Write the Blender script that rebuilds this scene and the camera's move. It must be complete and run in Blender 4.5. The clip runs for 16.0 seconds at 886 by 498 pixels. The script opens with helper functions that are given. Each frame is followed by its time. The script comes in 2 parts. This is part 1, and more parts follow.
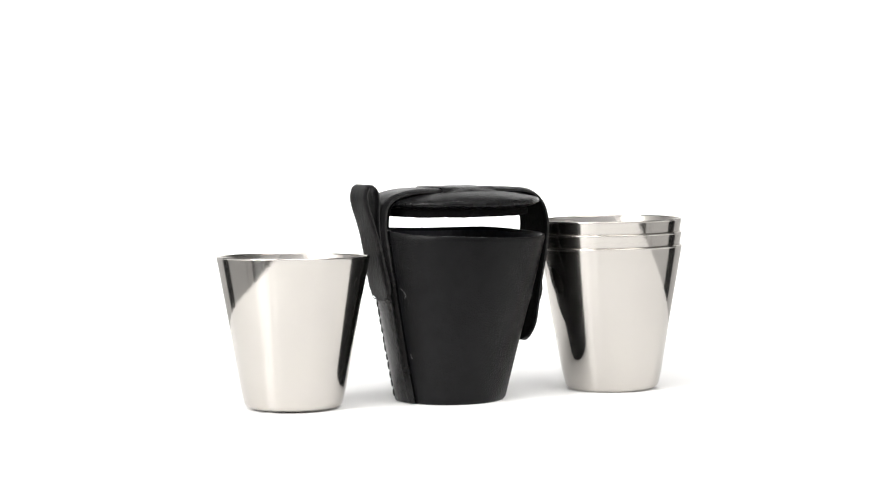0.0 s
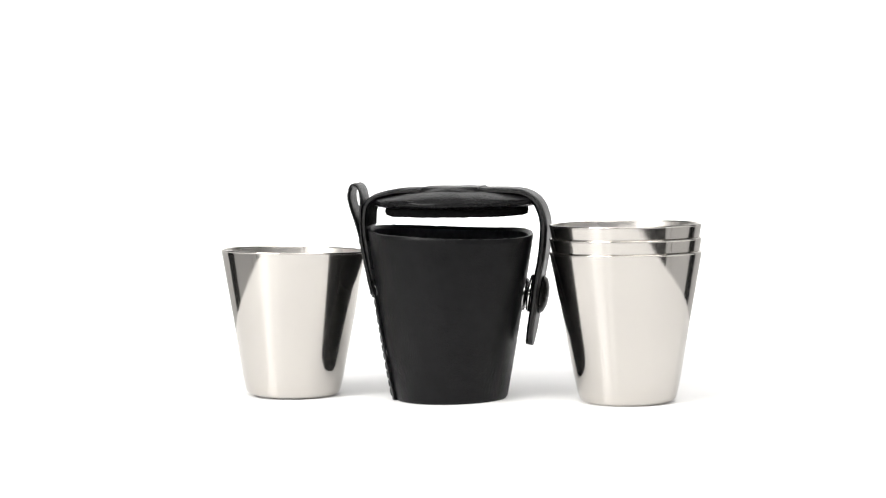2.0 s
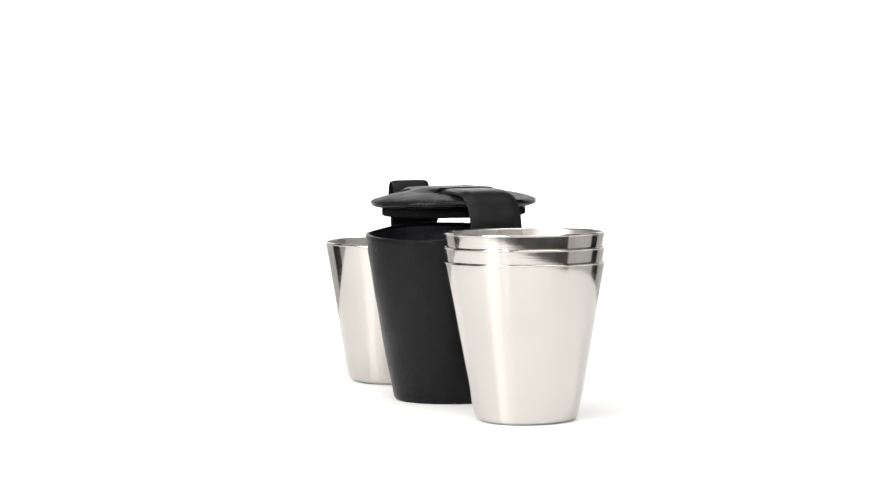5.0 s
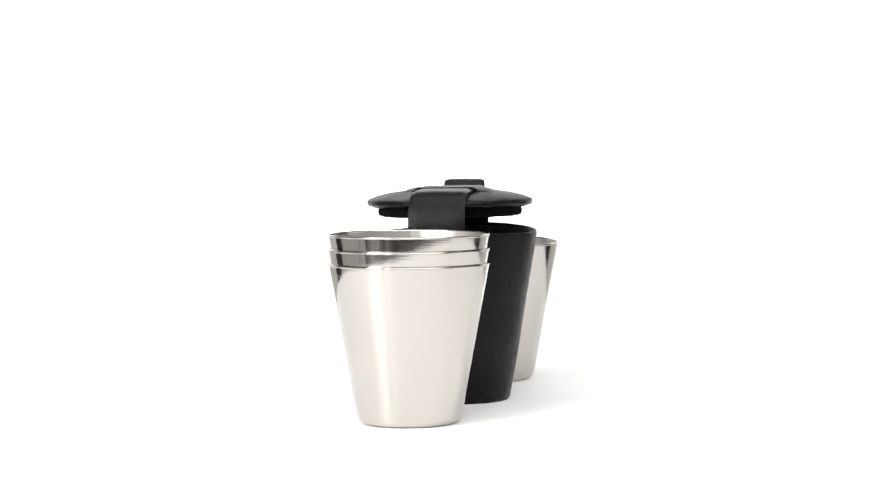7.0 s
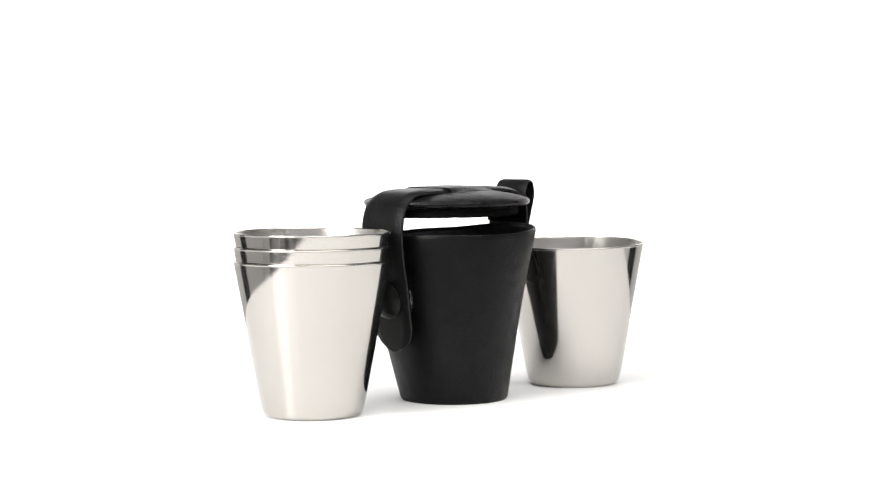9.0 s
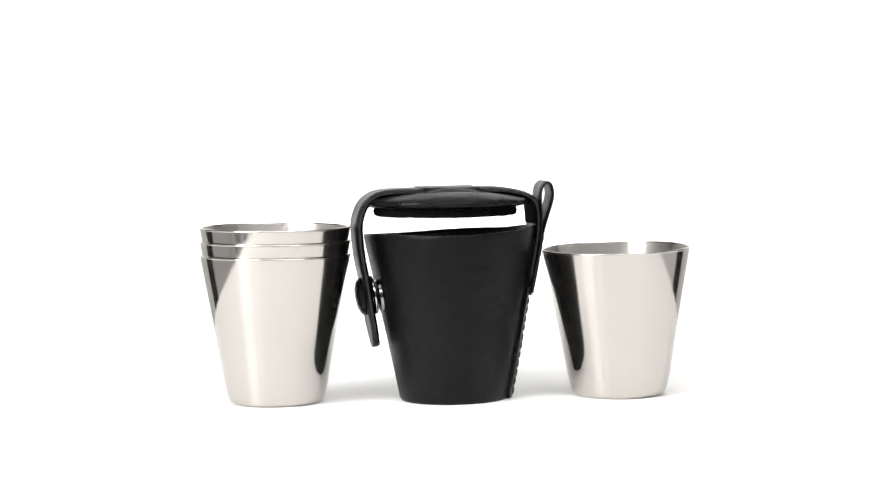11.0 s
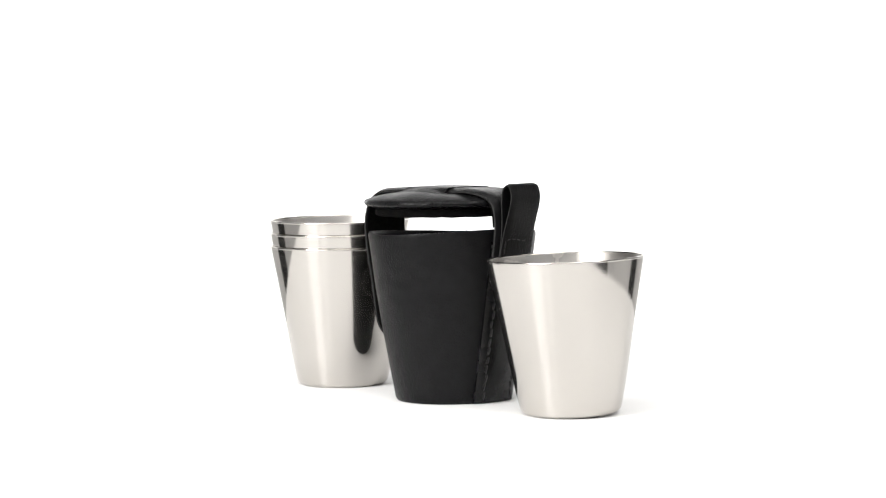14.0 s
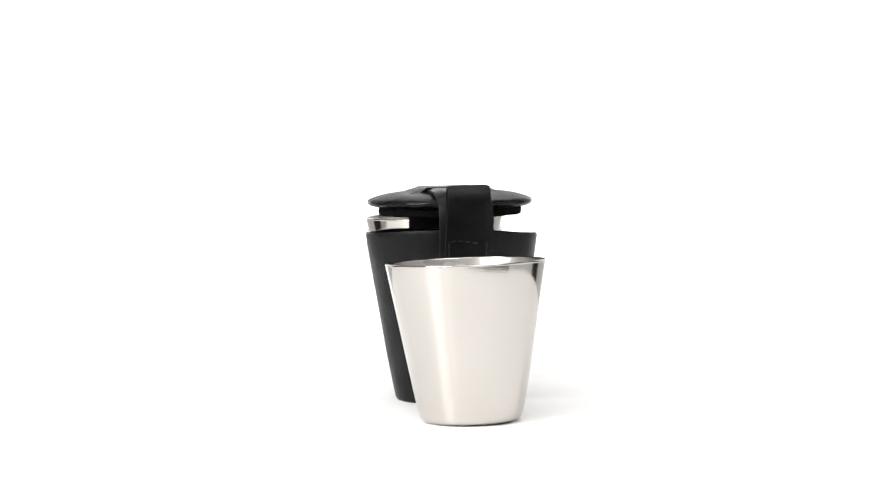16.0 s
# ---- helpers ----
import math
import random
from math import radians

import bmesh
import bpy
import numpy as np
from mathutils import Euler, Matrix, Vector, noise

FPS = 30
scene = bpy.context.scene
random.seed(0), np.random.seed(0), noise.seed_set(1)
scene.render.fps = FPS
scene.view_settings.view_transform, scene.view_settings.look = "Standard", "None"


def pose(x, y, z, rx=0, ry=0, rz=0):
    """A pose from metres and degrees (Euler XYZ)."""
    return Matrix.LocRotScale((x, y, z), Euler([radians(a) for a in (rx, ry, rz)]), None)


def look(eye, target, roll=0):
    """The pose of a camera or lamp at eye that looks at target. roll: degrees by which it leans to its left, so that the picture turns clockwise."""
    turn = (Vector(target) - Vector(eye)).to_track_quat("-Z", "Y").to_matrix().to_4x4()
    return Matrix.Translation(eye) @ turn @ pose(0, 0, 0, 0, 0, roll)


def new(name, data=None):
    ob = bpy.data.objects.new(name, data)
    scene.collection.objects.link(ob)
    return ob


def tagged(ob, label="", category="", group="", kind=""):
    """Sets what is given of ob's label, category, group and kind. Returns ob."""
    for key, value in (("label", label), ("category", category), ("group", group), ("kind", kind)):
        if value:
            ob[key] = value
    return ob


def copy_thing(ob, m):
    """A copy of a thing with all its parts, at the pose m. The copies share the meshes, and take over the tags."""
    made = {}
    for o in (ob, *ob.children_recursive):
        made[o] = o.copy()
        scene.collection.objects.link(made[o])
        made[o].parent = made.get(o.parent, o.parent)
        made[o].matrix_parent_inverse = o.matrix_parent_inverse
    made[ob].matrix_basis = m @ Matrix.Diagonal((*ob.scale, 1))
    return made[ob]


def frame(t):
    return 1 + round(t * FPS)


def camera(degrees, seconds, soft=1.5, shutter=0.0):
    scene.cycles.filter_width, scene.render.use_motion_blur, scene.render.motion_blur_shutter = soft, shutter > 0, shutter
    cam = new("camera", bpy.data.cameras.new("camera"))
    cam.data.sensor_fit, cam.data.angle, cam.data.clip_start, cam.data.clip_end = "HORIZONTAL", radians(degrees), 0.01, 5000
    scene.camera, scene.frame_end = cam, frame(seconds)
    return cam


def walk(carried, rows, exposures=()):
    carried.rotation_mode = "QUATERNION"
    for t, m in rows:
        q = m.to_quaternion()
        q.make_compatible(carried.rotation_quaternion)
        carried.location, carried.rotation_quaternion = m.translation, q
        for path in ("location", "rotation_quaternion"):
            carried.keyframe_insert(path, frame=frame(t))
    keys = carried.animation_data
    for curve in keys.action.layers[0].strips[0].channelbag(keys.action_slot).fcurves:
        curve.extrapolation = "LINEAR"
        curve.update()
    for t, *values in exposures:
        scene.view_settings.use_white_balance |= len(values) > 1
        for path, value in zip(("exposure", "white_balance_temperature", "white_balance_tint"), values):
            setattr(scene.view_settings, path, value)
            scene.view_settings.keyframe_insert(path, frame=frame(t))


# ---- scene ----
# ---- camera ----
SECONDS = 16.0
cam = camera(22.30, SECONDS, soft=1.3)
EYE = pose(0.0, -0.6753, 0.0868, 90 - 3.534, 0, 0.215) @ pose(0, 0, 0, 0, 0, -0.7265)
walk(cam, [(0.0, EYE), (SECONDS, EYE)])

# the turntable: degrees a second about the z axis, seen from above
SPIN = -17.90
STACK_ANGLE, STACK_RADIUS = 22.00, 0.05328
SINGLE_ANGLE, SINGLE_RADIUS = 202.07, 0.05068
CASE_ANGLE = 26.6
# a slight lean of the cups: degrees about x, then about y
SINGLE_LEAN = (-1.53, 0.60)
STACK_LEAN = (-0.16, -0.48)

# ---- light ----
world = bpy.data.worlds.new("studio_dark")
world.use_nodes = True
world.node_tree.nodes["Background"].inputs[0].default_value = (0.9, 0.95, 1.0, 1)
world.node_tree.nodes["Background"].inputs[1].default_value = 0.02
scene.world = world
scene.view_settings.exposure = 0.0


def softbox(name, eye, target, size_x, size_y, watts, shape="RECTANGLE"):
    data = bpy.data.lights.new(name, "AREA")
    data.shape, data.size, data.size_y = shape, size_x, size_y
    data.energy, data.color = watts, (1, 0.985, 0.965)
    ob = new(name, data)
    ob.matrix_world = look(eye, target)
    return ob


softbox("softbox_top", (0.0, -0.05, 0.75), (0, -0.02, 0), 0.9, 0.7, 4.5)
softbox("softbox_key", (-0.76, -0.66, 0.48), (0, 0, 0.03), 0.42, 0.60, 12.5, "ELLIPSE")
softbox("strip_light", (-0.48, -0.88, 0.48), (0, 0, 0.03), 0.13, 0.60, 3.0)
softbox("softbox_fill", (0.45, -1.15, 0.98), (0, 0, 0.03), 2.20, 0.50, 19.5, "ELLIPSE")


# ---- materials ----
def material(name, base, rough, metal=0.0):
    m = bpy.data.materials.new(name)
    m.use_nodes = True
    b = m.node_tree.nodes["Principled BSDF"]
    b.inputs["Base Color"].default_value = (*base, 1)
    b.inputs["Roughness"].default_value = rough
    b.inputs["Metallic"].default_value = metal
    return m, m.node_tree.nodes, m.node_tree.links, b


def noise_of(nodes, links, scale, detail=3.0, stretch=(1, 1, 1)):
    co = nodes.new("ShaderNodeTexCoord")
    mp = nodes.new("ShaderNodeMapping")
    mp.inputs["Scale"].default_value = stretch
    n = nodes.new("ShaderNodeTexNoise")
    n.inputs["Scale"].default_value, n.inputs["Detail"].default_value = scale, detail
    links.new(co.outputs["Object"], mp.inputs[0])
    links.new(mp.outputs[0], n.inputs["Vector"])
    return n.outputs["Fac"]


def ramp(nodes, links, fac, lo, hi, start=0.3, end=0.7):
    r = nodes.new("ShaderNodeMapRange")
    r.inputs["From Min"].default_value, r.inputs["From Max"].default_value = start, end
    r.inputs["To Min"].default_value, r.inputs["To Max"].default_value = lo, hi
    links.new(fac, r.inputs["Value"])
    return r.outputs[0]


def tint(nodes, links, fac, a, b, target):
    mix = nodes.new("ShaderNodeMix")
    mix.data_type = "RGBA"
    mix.inputs["A"].default_value, mix.inputs["B"].default_value = (*a, 1), (*b, 1)
    links.new(fac, mix.inputs["Factor"])
    links.new(mix.outputs["Result"], target)


def bump(nodes, links, height, strength, distance, target, under=None):
    b = nodes.new("ShaderNodeBump")
    b.inputs["Strength"].default_value, b.inputs["Distance"].default_value = strength, distance
    links.new(height, b.inputs["Height"])
    if under:
        links.new(under, b.inputs["Normal"])
    links.new(b.outputs[0], target)
    return b.outputs[0]


def make_steel(name, rough, satin, satin_rough, lines):
    """Turned and polished: a sharp lobe, and a weak one drawn out across the fine turning grooves."""
    m, n, l, b = material(name, (0.63, 0.60, 0.562), rough, 1.0)
    tan = n.new("ShaderNodeTangent")
    tan.direction_type, tan.axis = "RADIAL", "Z"
    b.inputs["Anisotropic"].default_value = 0.8
    l.new(tan.outputs[0], b.inputs["Tangent"])
    l.new(ramp(n, l, noise_of(n, l, 90.0, 3.0), rough * 0.8, rough * 1.25), b.inputs["Roughness"])
    tint(n, l, noise_of(n, l, 60.0, 5.0), (0.500, 0.478, 0.448), (0.570, 0.547, 0.516), b.inputs["Base Color"])
    brush = noise_of(n, l, 260.0, 2.0, (0.4, 0.4, 14.0))
    bump(n, l, brush, lines, 0.00005, b.inputs["Normal"])
    g = n.new("ShaderNodeBsdfAnisotropic")
    g.inputs["Color"].default_value = (0.70, 0.675, 0.65, 1)
    g.inputs["Roughness"].default_value = satin_rough
    g.inputs["Anisotropy"].default_value = 0.91
    l.new(tan.outputs[0], g.inputs["Tangent"])
    mix = n.new("ShaderNodeMixShader")
    mix.inputs[0].default_value = satin
    l.new(b.outputs[0], mix.inputs[1])
    l.new(g.outputs[0], mix.inputs[2])
    l.new(mix.outputs[0], n["Material Output"].inputs["Surface"])
    return m


def make_leather(name, base, lift, rough, grain=1500.0, relief=0.35, spec=0.17, depth=0.00025, even=0.25, crease=0.07):
    m, n, l, b = material(name, base, rough)
    b.inputs["Specular IOR Level"].default_value = spec
    co = n.new("ShaderNodeTexCoord")
    cells = n.new("ShaderNodeTexVoronoi")
    cells.feature = "SMOOTH_F1"
    cells.inputs["Scale"].default_value = grain
    l.new(co.outputs["Object"], cells.inputs["Vector"])
    fine = bump(n, l, cells.outputs["Distance"], relief, depth, b.inputs["Normal"])
    # the grain stands out in patches
    patch = ramp(n, l, noise_of(n, l, 70.0, 2.0), relief * even, relief, 0.38, 0.62)
    l.new(patch, b.inputs["Normal"].links[0].from_node.inputs["Strength"])
    bump(n, l, noise_of(n, l, 220.0, 3.0), crease, 0.0006, b.inputs["Normal"], fine)
    l.new(ramp(n, l, noise_of(n, l, 120.0, 4.0), rough - 0.07, rough + 0.08), b.inputs["Roughness"])
    tint(n, l, ramp(n, l, noise_of(n, l, 300.0, 4.0), 0, 1), base, lift, b.inputs["Base Color"])
    return m


def make_plain(name, base, lift, rough, scale, metal=0.0, relief=0.0, spec=0.5):
    m, n, l, b = material(name, base, rough, metal)
    b.inputs["Specular IOR Level"].default_value = spec
    tint(n, l, ramp(n, l, noise_of(n, l, scale, 4.0), 0, 1), base, lift, b.inputs["Base Color"])
    l.new(ramp(n, l, noise_of(n, l, scale * 2.3, 3.0), rough * 0.85, rough * 1.15), b.inputs["Roughness"])
    if relief:
        bump(n, l, noise_of(n, l, scale * 6, 3.0), relief, 0.0004, b.inputs["Normal"])
    return m


STEEL = make_steel("polished_steel", 0.08, 0.095, 0.40, 0.035)
POLISHED = make_steel("burnished_lip_steel", 0.13, 0.06, 0.40, 0.02)
SATIN = make_steel("satin_steel", 0.26, 0.55, 0.5, 0.35)
LEATHER = make_leather("black_leather", (0.0018, 0.0019, 0.0023), (0.0034, 0.0035, 0.0041), 0.38, 2500.0, 0.62, 0.165, 0.00034, 0.25)
STRAP = make_leather("strap_leather", (0.0035, 0.0035, 0.0038), (0.0055, 0.0055, 0.006), 0.40, 1900.0, 0.72, 0.16)
STRIP = make_leather("seam_strip_leather", (0.0022, 0.0022, 0.0025), (0.0038, 0.0038, 0.0042), 0.24, 2600.0, 0.3, 0.26, crease=0.30)
GLOSSY = make_leather("lid_leather", (0.0035, 0.0035, 0.0038), (0.0055, 0.0055, 0.006), 0.41, 2000.0, 0.75, 0.125)
ROLLED = make_leather("rolled_edge_leather", (0.0035, 0.0035, 0.0038), (0.0055, 0.0055, 0.006), 0.25, 1500.0, 0.4, 0.15, crease=0.15)
# cut leather, its colour lifted to paint the grey highlight along strap edges
CUT = make_plain("cut_leather_with_edge_highlight", (0.010, 0.010, 0.010), (0.030, 0.030, 0.030), 0.8, 900.0, 0.0, 0.6, 0.2)
VELVET = make_plain("black_lining", (0.003, 0.003, 0.003), (0.006, 0.006, 0.006), 0.95, 700.0, 0.0, 0.8, 0.05)
SUEDE = make_plain("charcoal_suede", (0.030, 0.031, 0.036), (0.048, 0.049, 0.055), 0.95, 400.0, 0.0, 0.6, 0.1)
THREAD = make_plain("waxed_thread", (0.003, 0.003, 0.003), (0.006, 0.006, 0.006), 0.36, 2500.0, 0.0, 0.5, 0.28)
FLUFF = make_plain("grey_thread_end", (0.10, 0.10, 0.10), (0.2, 0.2, 0.2), 0.8, 2500.0)
CHROME = make_plain("chrome", (0.78, 0.77, 0.76), (0.85, 0.84, 0.83), 0.12, 600.0, 1.0)
GUNMETAL = make_plain("dark_nickel", (0.26, 0.26, 0.26), (0.36, 0.36, 0.36), 0.22, 900.0, 1.0)
ENAMEL = make_plain("black_enamel", (0.005, 0.005, 0.005), (0.009, 0.009, 0.009), 0.18, 400.0, 0.0, 0.0, 0.14)
PAPER = make_plain("white_sweep_paper", (0.89, 0.89, 0.89), (0.91, 0.91, 0.91), 0.75, 60.0)
DARK = make_plain("dark_studio_paint", (0.045, 0.045, 0.046), (0.06, 0.06, 0.061), 0.85, 3.0)
BOARD = make_plain("grey_reflector_card", (0.80, 0.80, 0.80), (0.84, 0.84, 0.84), 0.8, 5.0)
GREY = make_plain("grey_bench_paint", (0.045, 0.045, 0.046), (0.06, 0.06, 0.061), 0.8, 5.0)
GLOW, _n, _l, _b = material("backlit_panel", (0.8, 0.8, 0.8), 0.6)
_b.inputs["Emission Color"].default_value = (1.0, 1.0, 1.0, 1)
_b.inputs["Emission Strength"].default_value = 1.05


# ---- mesh helpers ----
def link_mesh(name, bm, mat, parent=None, smooth=True, label=""):
    bmesh.ops.recalc_face_normals(bm, faces=bm.faces)
    me = bpy.data.meshes.new(name)
    bm.to_mesh(me)
    bm.free()
    if smooth:
        me.polygons.foreach_set("use_smooth", [True] * len(me.polygons))
        me.set_sharp_from_angle(angle=radians(38))
    me.materials.append(mat)
    ob = new(name, me)
    if parent is not None:
        ob.parent = parent
    return tagged(ob, label)


def part(name, bm, mat, parent, label="", smooth=True, second=None):
    ob = link_mesh(name, bm, mat, parent, smooth, label)
    ob.data.materials.append(second or mat)
    return ob


def lathe(bm, profile, steps=96, warp=None, close=True):
    """Turns (radius, z) pairs about the z axis; a radius of 0 closes the end."""
    rings = []
    for r, z in profile:
        if r <= 1e-7:
            rings.append([bm.verts.new((0, 0, z))])
            continue
        ring = []
        for i in range(steps):
            a = 2 * math.pi * i / steps
            p = (r * math.cos(a), r * math.sin(a), z)
            ring.append(bm.verts.new(warp(*p) if warp else p))
        rings.append(ring)
    pairs = list(zip(rings, rings[1:]))
    if close:
        pairs.append((rings[-1], rings[0]))
    for a, b in pairs:
        for i in range(steps):
            j = (i + 1) % steps
            loop = [a[i % len(a)], a[j % len(a)], b[j % len(b)], b[i % len(b)]]
            unique = list(dict.fromkeys(loop))
            if len(unique) > 2:
                bm.faces.new(unique)
    return bm


def smooth_path(points, per=8):
    """A Catmull-Rom line through 2D points."""
    out = []
    p = [points[0], *points, points[-1]]
    for k in range(1, len(p) - 2):
        a, b, c, d = (Vector(q) for q in p[k - 1:k + 3])
        for i in range(per):
            t = i / per
            out.append(0.5 * (2 * b + (c - a) * t + (2 * a - 5 * b + 4 * c - d) * t * t + (3 * b - a - 3 * c + d) * t ** 3))
    out.append(Vector(points[-1]))
    return out


def band(path, width, thick, shift=0.0, round_end=0.0, round_start=0.0, cols=10):
    """A strip of leather swept along a line in the u-z plane; width(s) across it; its cut edges take the second material."""
    bm = bmesh.new()
    n = len(path)
    run = [0.0]
    for a, b in zip(path, path[1:]):
        run.append(run[-1] + (b - a).length)
    total = run[-1]
    rows = []
    for k, p in enumerate(path):
        t = (path[min(k + 1, n - 1)] - path[max(k - 1, 0)]).normalized()
        nrm = Vector((-t.y, t.x))
        s = run[k]
        w = width(s / total) / 2 + 0.00007 * noise.noise((s * 900, 3.0, total * 100))
        for end, dist in ((round_end, total - s), (round_start, s)):
            if end and dist < end:
                w *= math.sqrt(max(1 - (1 - dist / end) ** 2, 0.012))
        ring = []
        prof = []
        for c in range(cols + 1):
            f = -1 + 2 * c / cols
            prof.append((f, 0.5 * (1 if abs(f) < 1 else 0.35)))
        prof += [(f, -h) for f, h in reversed(prof)]
        for f, h in prof:
            d = h * thick + shift
            q = p + nrm * d
            ring.append(bm.verts.new((q.x, f * w, q.y)))
        rows.append(ring)
    m = len(rows[0])
    for a, b in zip(rows, rows[1:]):
        for i in range(m):
            j = (i + 1) % m
            face = bm.faces.new((a[i], a[j], b[j], b[i]))
            face.material_index = 1 if i in (cols, m - 1) else 0
    bm.faces.new(rows[0]).material_index = 1
    bm.faces.new(rows[-1]).material_index = 1
    return bm


def capsule(bm, a, b, r, sides=6):
    """A short thread between two points, thin at both ends."""
    a, b = Vector(a), Vector(b)
    d = (b - a).normalized()
    x = d.orthogonal().normalized()
    y = d.cross(x)
    rings = []
    for f, k in ((0, 0.35), (0.15, 0.85), (0.5, 1.0), (0.85, 0.85), (1, 0.35)):
        c = a.lerp(b, f)
        rings.append([bm.verts.new(c + (x * math.cos(2 * math.pi * i / sides) + y * math.sin(2 * math.pi * i / sides)) * r * k)
                      for i in range(sides)])
    for p, q in zip(rings, rings[1:]):
        for i in range(sides):
            j = (i + 1) % sides
            bm.faces.new((p[i], p[j], q[j], q[i]))
    bm.faces.new(rings[0])
    bm.faces.new(rings[-1])
    return bm


def box(bm, x0, y0, z0, x1, y1, z1):
    v = [bm.verts.new(p) for p in ((x0, y0, z0), (x1, y0, z0), (x1, y1, z0), (x0, y1, z0),
                                   (x0, y0, z1), (x1, y0, z1), (x1, y1, z1), (x0, y1, z1))]
    for f in ((0, 1, 2, 3), (4, 5, 6, 7), (0, 1, 5, 4), (1, 2, 6, 5), (2, 3, 7, 6), (3, 0, 4, 7)):
        bm.faces.new([v[i] for i in f])
    return bm


# ---- the studio ----
TABLE_RADIUS, TABLE_HEIGHT = 0.178, 0.060


def build_studio():
    # the round white turntable that everything stands on
    r, h = TABLE_RADIUS, TABLE_HEIGHT
    table = tagged(new("turntable"), "round matt white turntable carrying the cups and case", "turntable")
    plate = [(0, 0.0), (r * 0.5, 0.0), (r - 0.0030, 0.0), (r, -0.0004), (r + 0.0030, -0.0014), (r + 0.0440, -0.0180), (r + 0.0435, -0.0190), (0, -0.0190)]
    part("platter", lathe(bmesh.new(), plate, 160, close=False), PAPER, table)
    foot = [(0, -0.0190), (0.120, -0.0190), (0.122, -0.0205), (0.122, -h), (0, -h)]
    part("base", lathe(bmesh.new(), foot, 96, close=False), PAPER, table)
    # the backlit white panel behind it
    panel = link_mesh("backdrop", box(bmesh.new(), -0.28, 0.50, -0.085, 0.28, 0.53, 0.34), GLOW, smooth=False)
    tagged(panel, "plain backlit white panel behind the turntable", "backdrop", kind="structure")
    for name, x in (("backdrop_wing_west", -0.75), ("backdrop_wing_east", 0.28)):
        wing = link_mesh(name, box(bmesh.new(), x, 0.50, -0.30, x + 0.47, 0.53, 0.40), BOARD, smooth=False)
        tagged(wing, "plain pale grey board beside the backlit panel", "backdrop", kind="structure")
    # an added, unseen dark block: the cups mirror it as a black strip
    stand = link_mesh("added_dark_block", box(bmesh.new(), -0.28, 0.49, -0.80, 0.28, 0.54, -0.085), DARK, smooth=False)
    tagged(stand, "plain dark block added unseen under the panel to darken reflections", "stand", kind="structure")
    bench = link_mesh("bench", box(bmesh.new(), -0.17, -0.19, -0.80, 0.17, 0.19, -h), GREY, smooth=False)
    tagged(bench, "plain grey bench under the turntable", "bench", kind="structure")
    # grey reflector boards on both sides
    for name, x in (("reflector_west", -0.62), ("reflector_east", 0.60)):
        for suffix, y0, y1 in (("", -0.21, 0.17), ("_front", -0.33, -0.222)):
            board = link_mesh(name + suffix, box(bmesh.new(), x, y0, -0.80, x + 0.02, y1, 0.36), BOARD, smooth=False)
            tagged(board, "plain pale grey reflector board beside the turntable", "reflector", kind="structure")
    # a plain dark room that closes the place
    for name, dims in (("floor", (-1.6, -2.0, -0.9, 1.6, 1.2, -0.8)), ("ceiling", (-1.6, -2.0, 1.5, 1.6, 1.2, 1.6)),
                       ("wall_west", (-1.7, -2.0, -0.8, -1.6, 1.2, 1.5)), ("wall_east", (1.6, -2.0, -0.8, 1.7, 1.2, 1.5)),
                       ("wall_north", (-1.6, 1.2, -0.8, 1.6, 1.3, 1.5)), ("wall_south", (-1.6, -2.1, -0.8, 1.6, -2.0, 1.5))):
        tagged(link_mesh(name, box(bmesh.new(), *dims), DARK, smooth=False),
               "plain dark grey painted studio " + name.split("_")[0], name.split("_")[0], kind="structure")
    return table


# ---- cups ----
CUP_TOP, CUP_BASE, CUP_HEIGHT, CUP_WALL, CUP_STEP = 0.02262, 0.01435, 0.04462, 0.00072, 0.00408


def cup_profile():
    slope = (CUP_TOP - CUP_BASE) / CUP_HEIGHT
    r = 0.0025
    out = [(0, 0.0006), (CUP_BASE * 0.80, 0.0006), (CUP_BASE * 0.86, 0.0002), (CUP_BASE - r * 0.9, 0.0)]
    for i in range(1, 8):
        a = radians(80 * i / 7)
        out.append((CUP_BASE - r * 0.9 + r * math.sin(a), r - r * math.cos(a)))
    for i in range(1, 14):
        z = 0.0028 + (CUP_HEIGHT - 0.0032) * i / 13
        out.append((CUP_BASE + slope * z, z))
    for i in range(13, 0, -1):
        z = 0.0032 + (CUP_HEIGHT - 0.0036) * i / 13
        out.append((CUP_BASE + slope * z - CUP_WALL, z))
    for i in range(5):
        a = radians(80 - 80 * i / 4)
        out.append((CUP_BASE - 0.0022 + 0.0016 * math.sin(a), 0.0028 - 0.0016 * math.cos(a)))
    out.append((0, 0.0012))
    return out[:24], out[24:]


def build_cup(label, group=""):
    cup = tagged(new("shot_cup"), label, "cup", group)
    outside, inside = cup_profile()
    part("bowl", lathe(bmesh.new(), outside, 128, close=False), STEEL, cup)
    part("inner_wall", lathe(bmesh.new(), inside, 128, close=False), SATIN, cup, "satin turned steel inside")
    lip = []
    for i in range(14):
        a = 2 * math.pi * i / 14
        lip.append((CUP_TOP - CUP_WALL / 2 + 0.00037 * math.cos(a), CUP_HEIGHT - 0.0004 + 0.00037 * math.sin(a)))
    part("lip", lathe(bmesh.new(), lip, 128), POLISHED, cup, "thin rounded lip")
    return cup


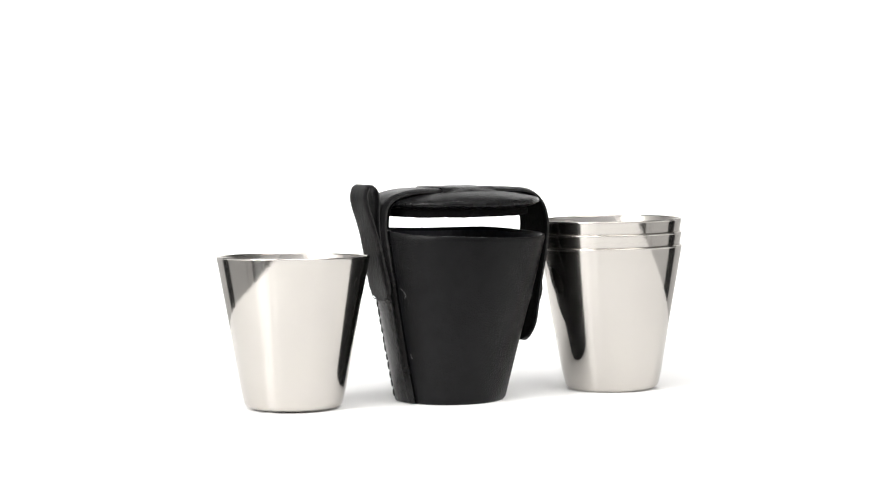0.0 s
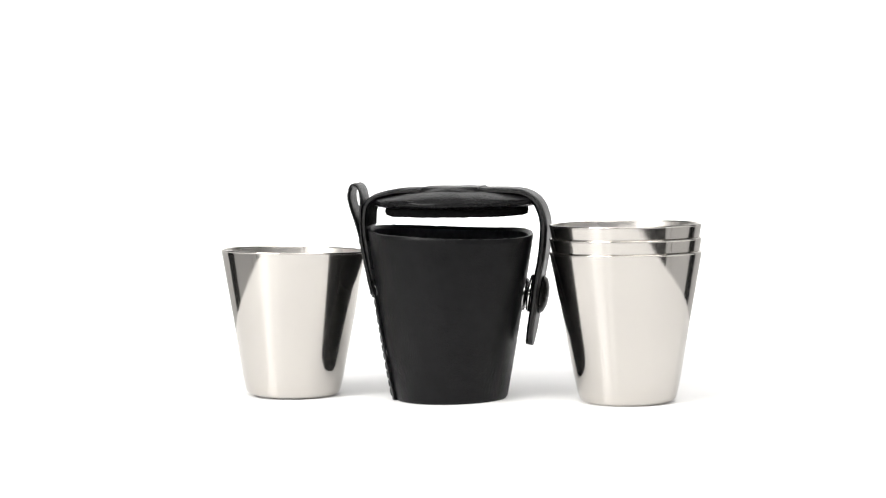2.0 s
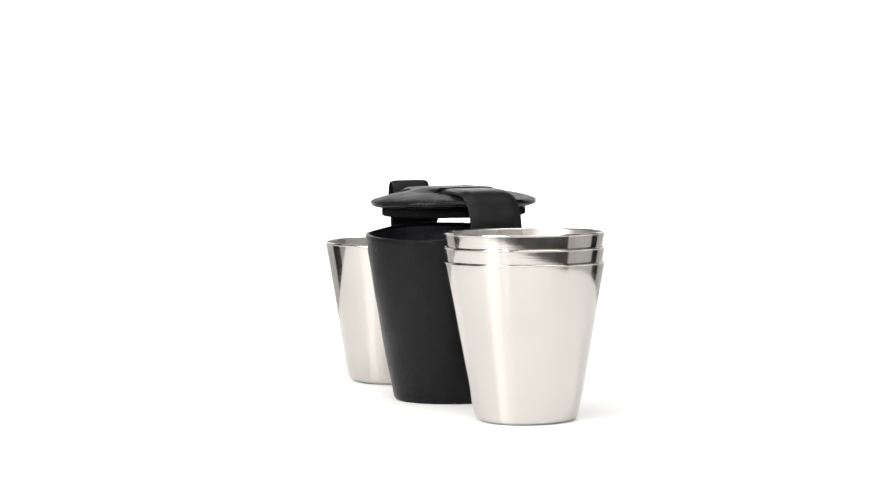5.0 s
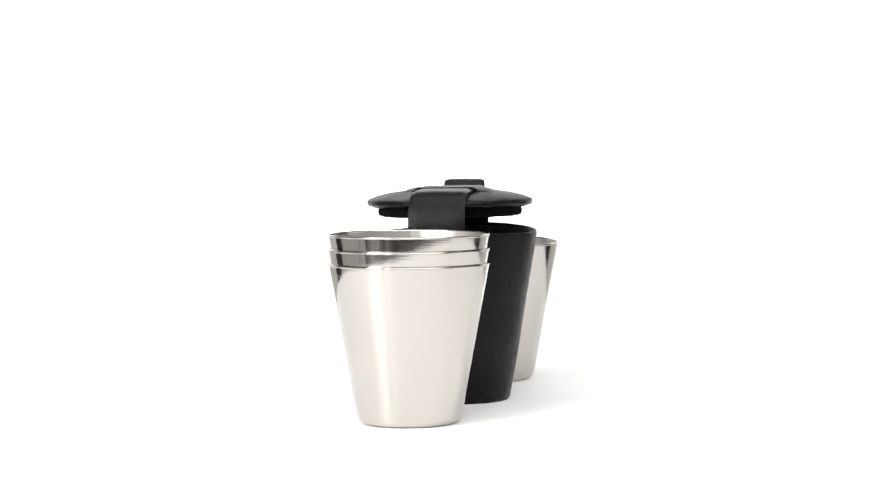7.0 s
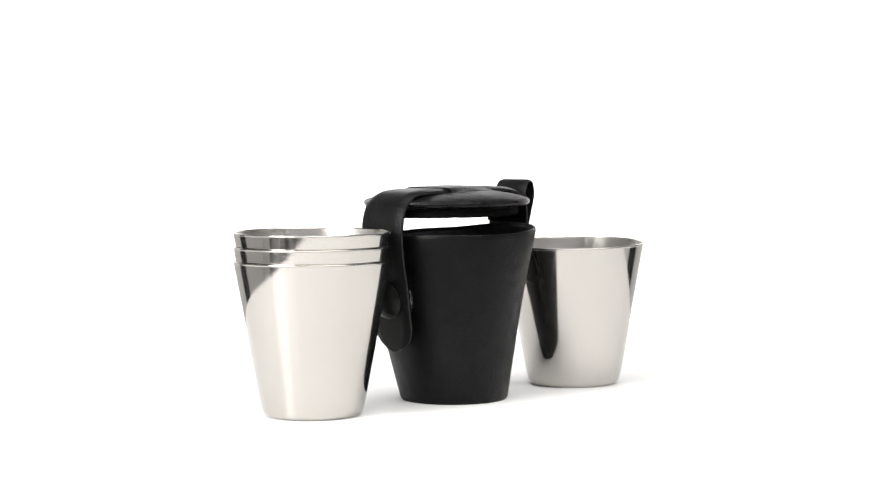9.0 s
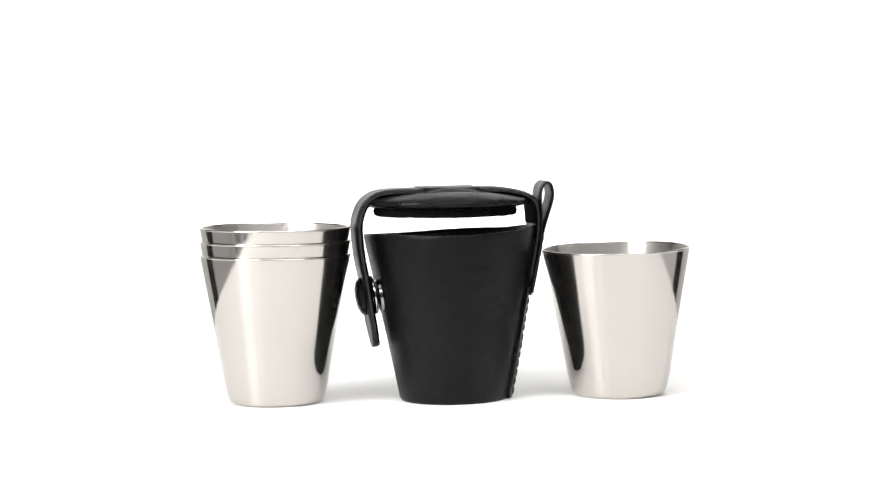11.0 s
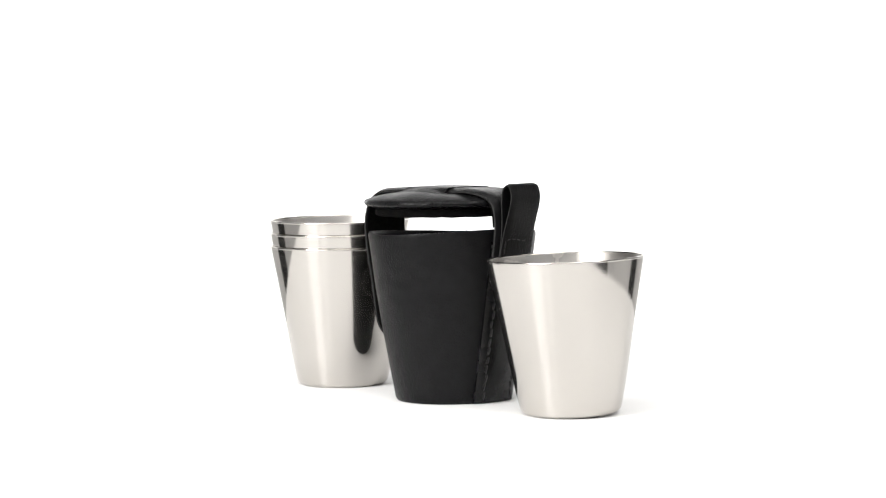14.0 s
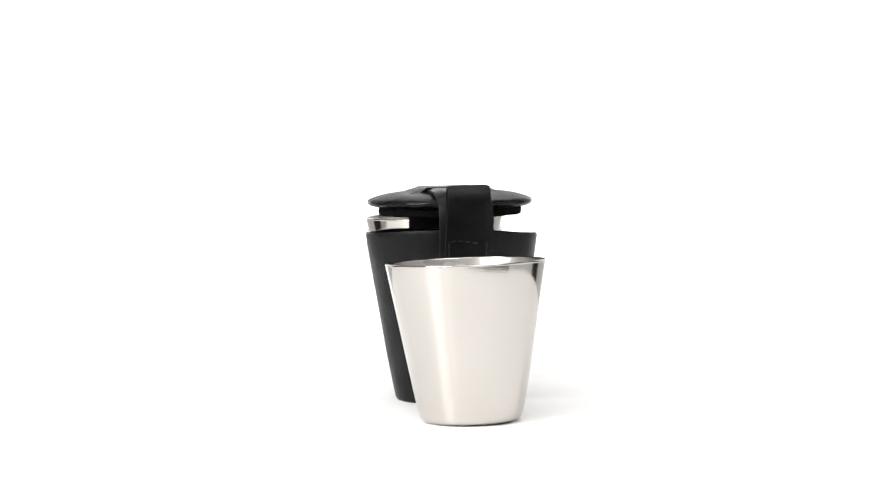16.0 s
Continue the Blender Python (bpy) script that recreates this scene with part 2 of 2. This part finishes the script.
# ---- the leather case ----
def case_rim(a):
    """Height of the rim, a little higher at the seam."""
    dip = math.remainder(a + radians(45), 2 * math.pi) / radians(32)
    rise = math.remainder(a - radians(38), 2 * math.pi) / radians(28)
    sag = math.remainder(a + radians(142), 2 * math.pi) / radians(22)
    return 0.05055 - 0.0010 * math.cos(a) + 0.0004 * math.sin(a) + 0.00045 * math.cos(2 * a) - 0.0004 * math.exp(-dip * dip) - 0.0006 * math.exp(-sag * sag) + 0.0005 * math.exp(-rise * rise)


def case_point(a, f, out=0.0):
    """A point of the outer wall: angle a from the snap side, f from base to rim."""
    z = f * case_rim(a)
    oval = 0.0007 * math.cos(2 * (a - radians(45))) * (1 - f)
    ru = 0.0165 + (0.0248 - 0.0165) * f + 0.0004 * math.sin(math.pi * f) + oval
    rv = 0.0171 + (0.0259 - 0.0171) * f + 0.0004 * math.sin(math.pi * f) + oval
    # the wall bellies out beside the snap, and is pressed in on the other side
    belly = math.remainder(a + radians(32), 2 * math.pi) / radians(24)
    waist = math.remainder(a - radians(125), 2 * math.pi) / radians(26)
    out = out + 0.0036 * f ** 1.2 * math.exp(-belly * belly) - 0.0010 * math.sin(math.pi * f) * math.exp(-waist * waist)
    # soft dents of hand-made leather
    d = 0.00022 * noise.noise((math.cos(a) * 1.6, math.sin(a) * 1.6, f * 2.0)) * math.sin(math.pi * min(f, 0.9))
    # a few short wrinkles beside the waist
    wrinkle = math.remainder(a - 1.72, 2 * math.pi) / 0.30
    d += 0.00008 * math.exp(-wrinkle * wrinkle - ((f - 0.72) / 0.13) ** 2) * math.sin(64 * f + 4 * a + 2 * math.sin(5 * a))
    k = 1.0 + (out + d) / ru
    return Vector((ru * math.cos(a) * k - 0.0004, rv * math.sin(a) * k, z))


def wall_patch(a0, a1, f0, f1, out0, out1, na=12, nf=16, half=None):
    """A piece of leather lying on the wall between two angles, of a constant width if half is given."""
    bm = bmesh.new()
    grid = {}
    for layer, out in ((0, out0), (1, out1)):
        for i in range(na + 1):
            for j in range(nf + 1):
                f = f0 + (f1 - f0) * j / nf
                s = i / na
                if half:
                    r = 0.0172 + 0.0082 * f
                    mid, span = (a0 + a1) / 2, half / r
                    a = mid - span + 2 * span * s
                else:
                    a = a0 + (a1 - a0) * s
                edge = 0.00025 if layer and i in (0, na) else 0.0
                grid[layer, i, j] = bm.verts.new(case_point(a, f, out - edge))
    for i in range(na):
        for j in range(nf):
            bm.faces.new([grid[0, x, y] for x, y in ((i, j), (i + 1, j), (i + 1, j + 1), (i, j + 1))])
            bm.faces.new([grid[1, x, y] for x, y in ((i, j), (i, j + 1), (i + 1, j + 1), (i + 1, j))])
    for i in range(na):
        for j in (0, nf):
            bm.faces.new([grid[0, i, j], grid[0, i + 1, j], grid[1, i + 1, j], grid[1, i, j]])
    for j in range(nf):
        for i in (0, na):
            bm.faces.new([grid[0, i, j], grid[0, i, j + 1], grid[1, i, j + 1], grid[1, i, j]])
    return bm


def build_case():
    case = new("leather_case")
    tagged(case, "black leather travel case, its lid raised on a strap", "cup case")
    # body: outer and inner wall with a rounded cut rim
    bm = bmesh.new()
    steps, levels = 160, 64
    rings = []
    for out, fs in ((0.0, [j / levels for j in range(levels + 1)]), (-0.0013, [1 - j / levels for j in range(levels + 1)])):
        for f in fs:
            edge = 0.0003 if f == 1 else 0.0
            ring = []
            for i in range(steps):
                a = 2 * math.pi * i / steps
                p = case_point(a, f, out - edge if out == 0 else out + edge)
                p.z += 0.00005 * noise.noise(p * 900) if f == 1 else 0.0
                if f < 1 and f > 0.98:
                    p.z -= 0.0002
                if out == 0 and f == 0:
                    p = case_point(a, f, -0.0004)
                if out < 0:
                    p.z = max(p.z, 0.0016)
                ring.append(bm.verts.new(p))
            rings.append(ring)
    for a, b in zip(rings, rings[1:]):
        for i in range(steps):
            j = (i + 1) % steps
            bm.faces.new((a[i], a[j], b[j], b[i]))
    bm.faces.new(rings[0])
    bm.faces.new(rings[-1])
    part("body", bm, LEATHER, case)
    # suede lining of the wall
    bm = bmesh.new()
    rings = []
    for out, fs in ((-0.0014, [0.05 + 0.93 * j / 12 for j in range(13)]), (-0.0017, [0.98 - 0.93 * j / 12 for j in range(13)])):
        for f in fs:
            rings.append([bm.verts.new(case_point(2 * math.pi * i / 96, f, out)) for i in range(96)])
    for a, b in zip(rings, rings[1:] + rings[:1]):
        for i in range(96):
            j = (i + 1) % 96
            bm.faces.new((a[i], a[j], b[j], b[i]))
    part("lining", bm, SUEDE, case, "charcoal suede lining inside the wall")
    # strip that covers the seam, sewn down on both sides
    strip = part("seam_strip", wall_patch(math.pi, math.pi, 0.004, 0.93, -0.0002, 0.0011, 16, 24, 0.0076), STRIP, case,
                 "thicker black leather strip sewn over the seam")
    for side in (-1, 1):
        count = 17
        for k in range(count):
            ends = []
            skew = 0.00016 * math.sin(k * 2.7 + side)
            for e in (0.04 + 0.05 * math.sin(k * 1.9), 0.95 + 0.05 * math.sin(k * 3.1 + side)):
                f = 0.02 + 0.88 * (k + e) / count
                r = 0.0172 + 0.0082 * f
                wob = 0.00018 * (1 if e < 0.5 else -1)
                ends.append(case_point(math.pi + side * (0.0051 + wob + skew) / r, f, 0.00098))
            part("stitch", capsule(bmesh.new(), ends[0], ends[1], 0.00050), THREAD, strip)
    # the strap: up from the seam, over the lid and down to the snap
    pts = [(-0.0222, 0.0330), (-0.0232, 0.0390), (-0.0245, 0.0460), (-0.0252, 0.0510), (-0.0252, 0.0550), (-0.0245, 0.0586), (-0.0223, 0.0608),
           (-0.0188, 0.0620), (-0.0140, 0.0627), (-0.0066, 0.0628), (0.0015, 0.0626), (0.0100, 0.0627), (0.0155, 0.0627),
           (0.0213, 0.0623), (0.0245, 0.0611), (0.0268, 0.0590), (0.0282, 0.0559), (0.0288, 0.0522), (0.0285, 0.0470),
           (0.0278, 0.0418), (0.0268, 0.0367), (0.0259, 0.0307), (0.0250, 0.0247), (0.0242, 0.0200), (0.0235, 0.0163)]
    path = smooth_path(pts, 6)
    part("strap", band(path, lambda s: 0.0152 + 0.0012 * min(s * 3, 1) if s < 0.72 else 0.0164 - 0.0014 * (s - 0.72) / 0.28, 0.0019,
                       round_end=0.0075, round_start=0.0045), STRAP, case, "stiff black leather strap bent over the lid", second=CUT)
    part("strap_lining", band(path[20:], lambda s: 0.0158 if s < 0.68 else 0.0158 - 0.0014 * (s - 0.68) / 0.32, 0.0002, shift=-0.00098,
                              round_end=0.0075), VELVET, case, "dark rough flesh side of the strap")
    # the loop: a narrow strip folded on itself and sewn to the seam
    loop_pts = [(-0.0232, 0.0306), (-0.0248, 0.0380), (-0.0262, 0.0455), (-0.0273, 0.0505), (-0.0285, 0.0545), (-0.0298, 0.0585), (-0.0303, 0.0615),
                (-0.0296, 0.0642), (-0.0283, 0.0647), (-0.0270, 0.0633), (-0.0265, 0.0605), (-0.0266, 0.0565), (-0.0266, 0.0520),
                (-0.0259, 0.0455), (-0.0243, 0.0380), (-0.0229, 0.0310)]
    loop = part("belt_loop", band(smooth_path(loop_pts, 6), lambda s: 0.0144 - 0.0020 * math.sin(math.pi * s), 0.0010, round_start=0.0042, round_end=0.0042), STRAP, case,
                "folded black leather loop sewn at the seam", second=CUT)
    # border stitches of the loop's foot
    foot = []
    for k in range(9):
        foot.append((-0.0055, 0.0487 - 0.0175 * k / 8))
    for k in range(1, 6):
        foot.append((-0.0055 + 0.0110 * k / 5, 0.0312 - 0.0006 * math.sin(math.pi * k / 5)))
    for k in range(1, 9):
        foot.append((0.0055, 0.0312 + 0.0175 * k / 8))
    for k in range(1, 5):
        foot.append((0.0055 - 0.0110 * k / 5, 0.0487 + 0.0004 * math.sin(math.pi * k / 2.5)))

    def on_foot(v, z):
        u = -0.0232 - 0.0037 * (z - 0.0306) / 0.0181
        return (u - 0.00036, v, z)
    for (v0, z0), (v1, z1) in zip(foot, foot[1:]):
        a, b = Vector(on_foot(v0, z0)), Vector(on_foot(v1, z1))
        part("stitch", capsule(bmesh.new(), a.lerp(b, 0.08), a.lerp(b, 0.92), 0.00024), THREAD, loop)
    # lid: a padded disc with a plug below it and a bridge that holds the strap
    lid = part("lid", lathe(bmesh.new(), lid_profile(), 128, lid_warp, close=False), GLOSSY, case, "padded black leather lid with a puckered edge")
    lid.matrix_basis = pose(0.0018, 0.0, 0.0)
    plug = [(0, 0.0585), (0.0205, 0.0585), (0.0213, 0.0580), (0.0216, 0.0568), (0.0214, 0.0558), (0.0206, 0.0554), (0.0, 0.0554)]
    part("plug", lathe(bmesh.new(), plug, 240, lambda x, y, z: (x, y, z + 0.00016 * noise.noise((x * 500, y * 500, z * 300)) + 0.00012 * noise.noise((x * 2400, y * 2400, 1))), close=False),
         VELVET, lid, "black fabric-lined plug under the lid")
    roll = []
    for i in range(12):
        a = 2 * math.pi * i / 12
        roll.append((0.02415 + 0.00072 * math.cos(a), LID_EDGE - 0.0009 + 0.00085 * math.sin(a)))
    part("rolled_edge", lathe(bmesh.new(), roll, 160, pucker), ROLLED, lid, "shiny puckered edge of the lid")
    part("bridge", bridge_mesh(), GLOSSY, lid, "leather bridge stretched over the strap")
    # snap fastener
    c = Vector((0.0265, 0, 0.0315))

    def turned(profile, name, mat, label, base, closed=False):
        b = lathe(bmesh.new(), profile, 40, close=closed)
        o = part(name, b, mat, case, label)
        o.matrix_basis = Matrix.Translation(base) @ pose(0, 0, 0, 0, 90 + 9, 0)
        return o
    turned([(0, 0.0030), (0.0030, 0.0027), (0.0050, 0.0019), (0.0058, 0.0009), (0.0056, 0.0004), (0.0, 0.0004)], "snap_cap", ENAMEL,
           "glossy black snap cap", c)
    turned([(0.0, -0.0009), (0.0050, -0.0009), (0.0054, -0.0012), (0.0053, -0.0018), (0.0047, -0.0021), (0.0046, -0.0026), (0.0040, -0.0028),
            (0.0034, -0.0026), (0.0030, -0.0018), (0.0, -0.0018)], "snap_socket", GUNMETAL, "dark nickel snap socket", c)
    ring = [(0.0053 + 0.00060 * math.cos(2 * math.pi * i / 10), -0.0025 + 0.00060 * math.sin(2 * math.pi * i / 10)) for i in range(10)]
    turned(ring, "socket_ring", CHROME, "chrome ring of the snap socket", c, True)
    turned([(0.0, 0.0020), (0.0022, 0.0019), (0.0026, 0.0014), (0.0023, 0.0009), (0.0044, 0.0008), (0.0050, 0.0004), (0.0051, -0.0004),
            (0.0, -0.0004)], "snap_stud", GUNMETAL, "dark nickel snap stud on the case wall", case_point(0.0, 0.63))
    # loose thread ends
    for name_at, pts3 in ((math.pi + 0.40, ((0, 0), (0.0012, -0.0008), (0.0020, -0.0020), (0.0011, -0.0030))),
                          (math.pi + 0.46, ((0, 0.0), (0.0003, -0.0010), (0.0006, -0.0014)))):
        bmt = bmesh.new()
        f = 0.68 if len(pts3) > 3 else 0.30
        q = [case_point(name_at + s / 0.022, f + h / 0.051, 0.0006) for s, h in pts3]
        for a, b in zip(q, q[1:]):
            capsule(bmt, a, b, 0.00007, 5)
        part("thread_end", bmt, FLUFF, case, "frayed grey thread end")
    for a, lean_u, tall, thick in ((math.pi - 0.60, 0.0005, 0.0003, 0.00018), (1.45, -0.0004, 0.0004, 0.00012), (-1.6, 0.0003, 0.0004, 0.00012)):
        p = case_point(a, 1.0, -0.0006)
        part("frayed_fibre", capsule(bmesh.new(), p - Vector((lean_u, 0, 0.0003)), p + Vector((lean_u, 0.0002, tall)), thick, 6), CUT, case)
    return case


LID_EDGE = 0.0603


def lid_top(u, v):
    """Height of the padded top: fuller across the strap than along it."""
    r = math.hypot(u, v)
    k = min(r / 0.0246, 1.0)
    across = (v / r) ** 2 if r > 1e-6 else 0.5
    return LID_EDGE + (1 - across) * 0.0025 * (1 - k ** 2.5) + across * 0.0027 * (1 - k ** 4.0)


def lid_profile():
    out = [(0.0, LID_EDGE + 0.0026)]
    for i in range(1, 19):
        out.append((0.0240 * i / 18, LID_EDGE + 0.0002))
    out += [(0.0244, LID_EDGE + 0.00002), (0.02475, LID_EDGE - 0.0004), (0.0247, LID_EDGE - 0.0009), (0.0243, LID_EDGE - 0.0015), (0.0234, LID_EDGE - 0.0020),
            (0.0222, LID_EDGE - 0.0023), (0.0205, LID_EDGE - 0.0024), (0, LID_EDGE - 0.0024)]
    return out


def lid_warp(x, y, z):
    r = math.hypot(x, y)
    a = math.atan2(y, x)
    if z > LID_EDGE + 0.0001:
        z = lid_top(x, y)
    k = max(0.0, (r - 0.021) / 0.004)
    lo = 1.0 if z < LID_EDGE - 0.0003 else 0.25
    dz = k * lo * (0.00010 * math.sin(31 * a + 5 * math.sin(2 * a)) + 0.00034 * noise.noise((x * 300, y * 300, 5)))
    return (x, y, z + dz + 0.00012 * noise.noise((x * 120, y * 120, 0)))


def pucker(x, y, z):
    """Small uneven folds of leather pulled round the lid's edge."""
    a = math.atan2(y, x)
    low = max(0.0, (LID_EDGE - 0.0006 - z) / 0.0011)
    fold = 0.00012 * math.sin(29 * a + 6 * math.sin(3 * a)) * low + 0.00036 * noise.noise((x * 230, y * 230, z * 200))
    k = 1 + 0.6 * fold / 0.024
    return (x * k, y * k, z + fold)


def bridge_mesh():
    """Skin over the strap: a flat middle, narrow over the strap and flaring down to the lid on both sides."""
    bm = bmesh.new()
    nv, nu = 44, 22
    grid = []
    for i in range(nv + 1):
        v = -0.0150 + 0.0300 * i / nv
        t = max((abs(v) - 0.0084) / 0.0066, 0.0)
        half = 0.0085 + 0.0045 * t * t
        row = []
        for j in range(nu + 1):
            s = -1 + 2 * j / nu
            u = s * half - 0.0006
            rim = max(t, 0.0) ** 3
            rim = max(rim, abs(s) ** 5 * min(t * 2.5, 1.0))
            base = lid_top(u, v) + 0.00022 - 0.00060 * rim
            down = t * t * (3 - 2 * t)
            side = (1 - (1 - abs(s)) ** 1.3) * min(t * 2.5, 1.0)
            z = base + max(0.0640 - base, 0.0) * (1 - down) * (1 - side)
            row.append((bm.verts.new((u, v, z + 0.00006 * noise.noise((u * 300, v * 300, 9)))), bm.verts.new((u, v, z - 0.0006))))
        grid.append(row)
    for i in range(nv):
        for j in range(nu):
            for s in (0, 1):
                bm.faces.new([grid[x][y][s] for x, y in ((i, j), (i + 1, j), (i + 1, j + 1), (i, j + 1))])
    for i in range(nv):
        for j in (0, nu):
            bm.faces.new([grid[i][j][0], grid[i + 1][j][0], grid[i + 1][j][1], grid[i][j][1]])
    for j in range(nu):
        for i in (0, nv):
            bm.faces.new([grid[i][j][0], grid[i][j + 1][0], grid[i][j + 1][1], grid[i][j][1]])
    return bm


# ---- the things ----
TABLE = build_studio()
CASE = build_case()
SINGLE = build_cup("small tapered polished steel cup standing alone on white")
STACK = [build_cup("polished steel cup at the foot of the nested stack", "nested stack of steel cups")]
STACK.append(copy_thing(STACK[0], pose(0, 0, 0)))
STACK.append(copy_thing(STACK[0], pose(0, 0, 0)))
tagged(STACK[1], "polished steel cup nested in the middle of the stack")
tagged(STACK[2], "polished steel cup nested on top of the stack")


def polar(angle, radius, z=0.0):
    return pose(radius * math.cos(radians(angle)), radius * math.sin(radians(angle)), z)


def lean(about_x, about_y):
    """A slight lean of the upright axis."""
    return pose(0, 0, 0, about_x, about_y, 0)


def motions():
    """The turntable carries everything round."""
    rests = [(TABLE, pose(0, 0, 0)),
             (CASE, pose(0, 0, 0, 0, 0, CASE_ANGLE)),
             (SINGLE, polar(SINGLE_ANGLE, SINGLE_RADIUS, 0.0002) @ lean(SINGLE_LEAN[0], SINGLE_LEAN[1]))]
    for k, cup in enumerate(STACK):
        rests.append((cup, polar(STACK_ANGLE, STACK_RADIUS) @ lean(STACK_LEAN[0], STACK_LEAN[1]) @ pose(0, 0, CUP_STEP * k, 0, 0, 47 * k)))
    for thing, rest in rests:
        walk(thing, [(k * 0.25, pose(0, 0, 0, 0, 0, SPIN * k * 0.25) @ rest) for k in range(65)])


motions()
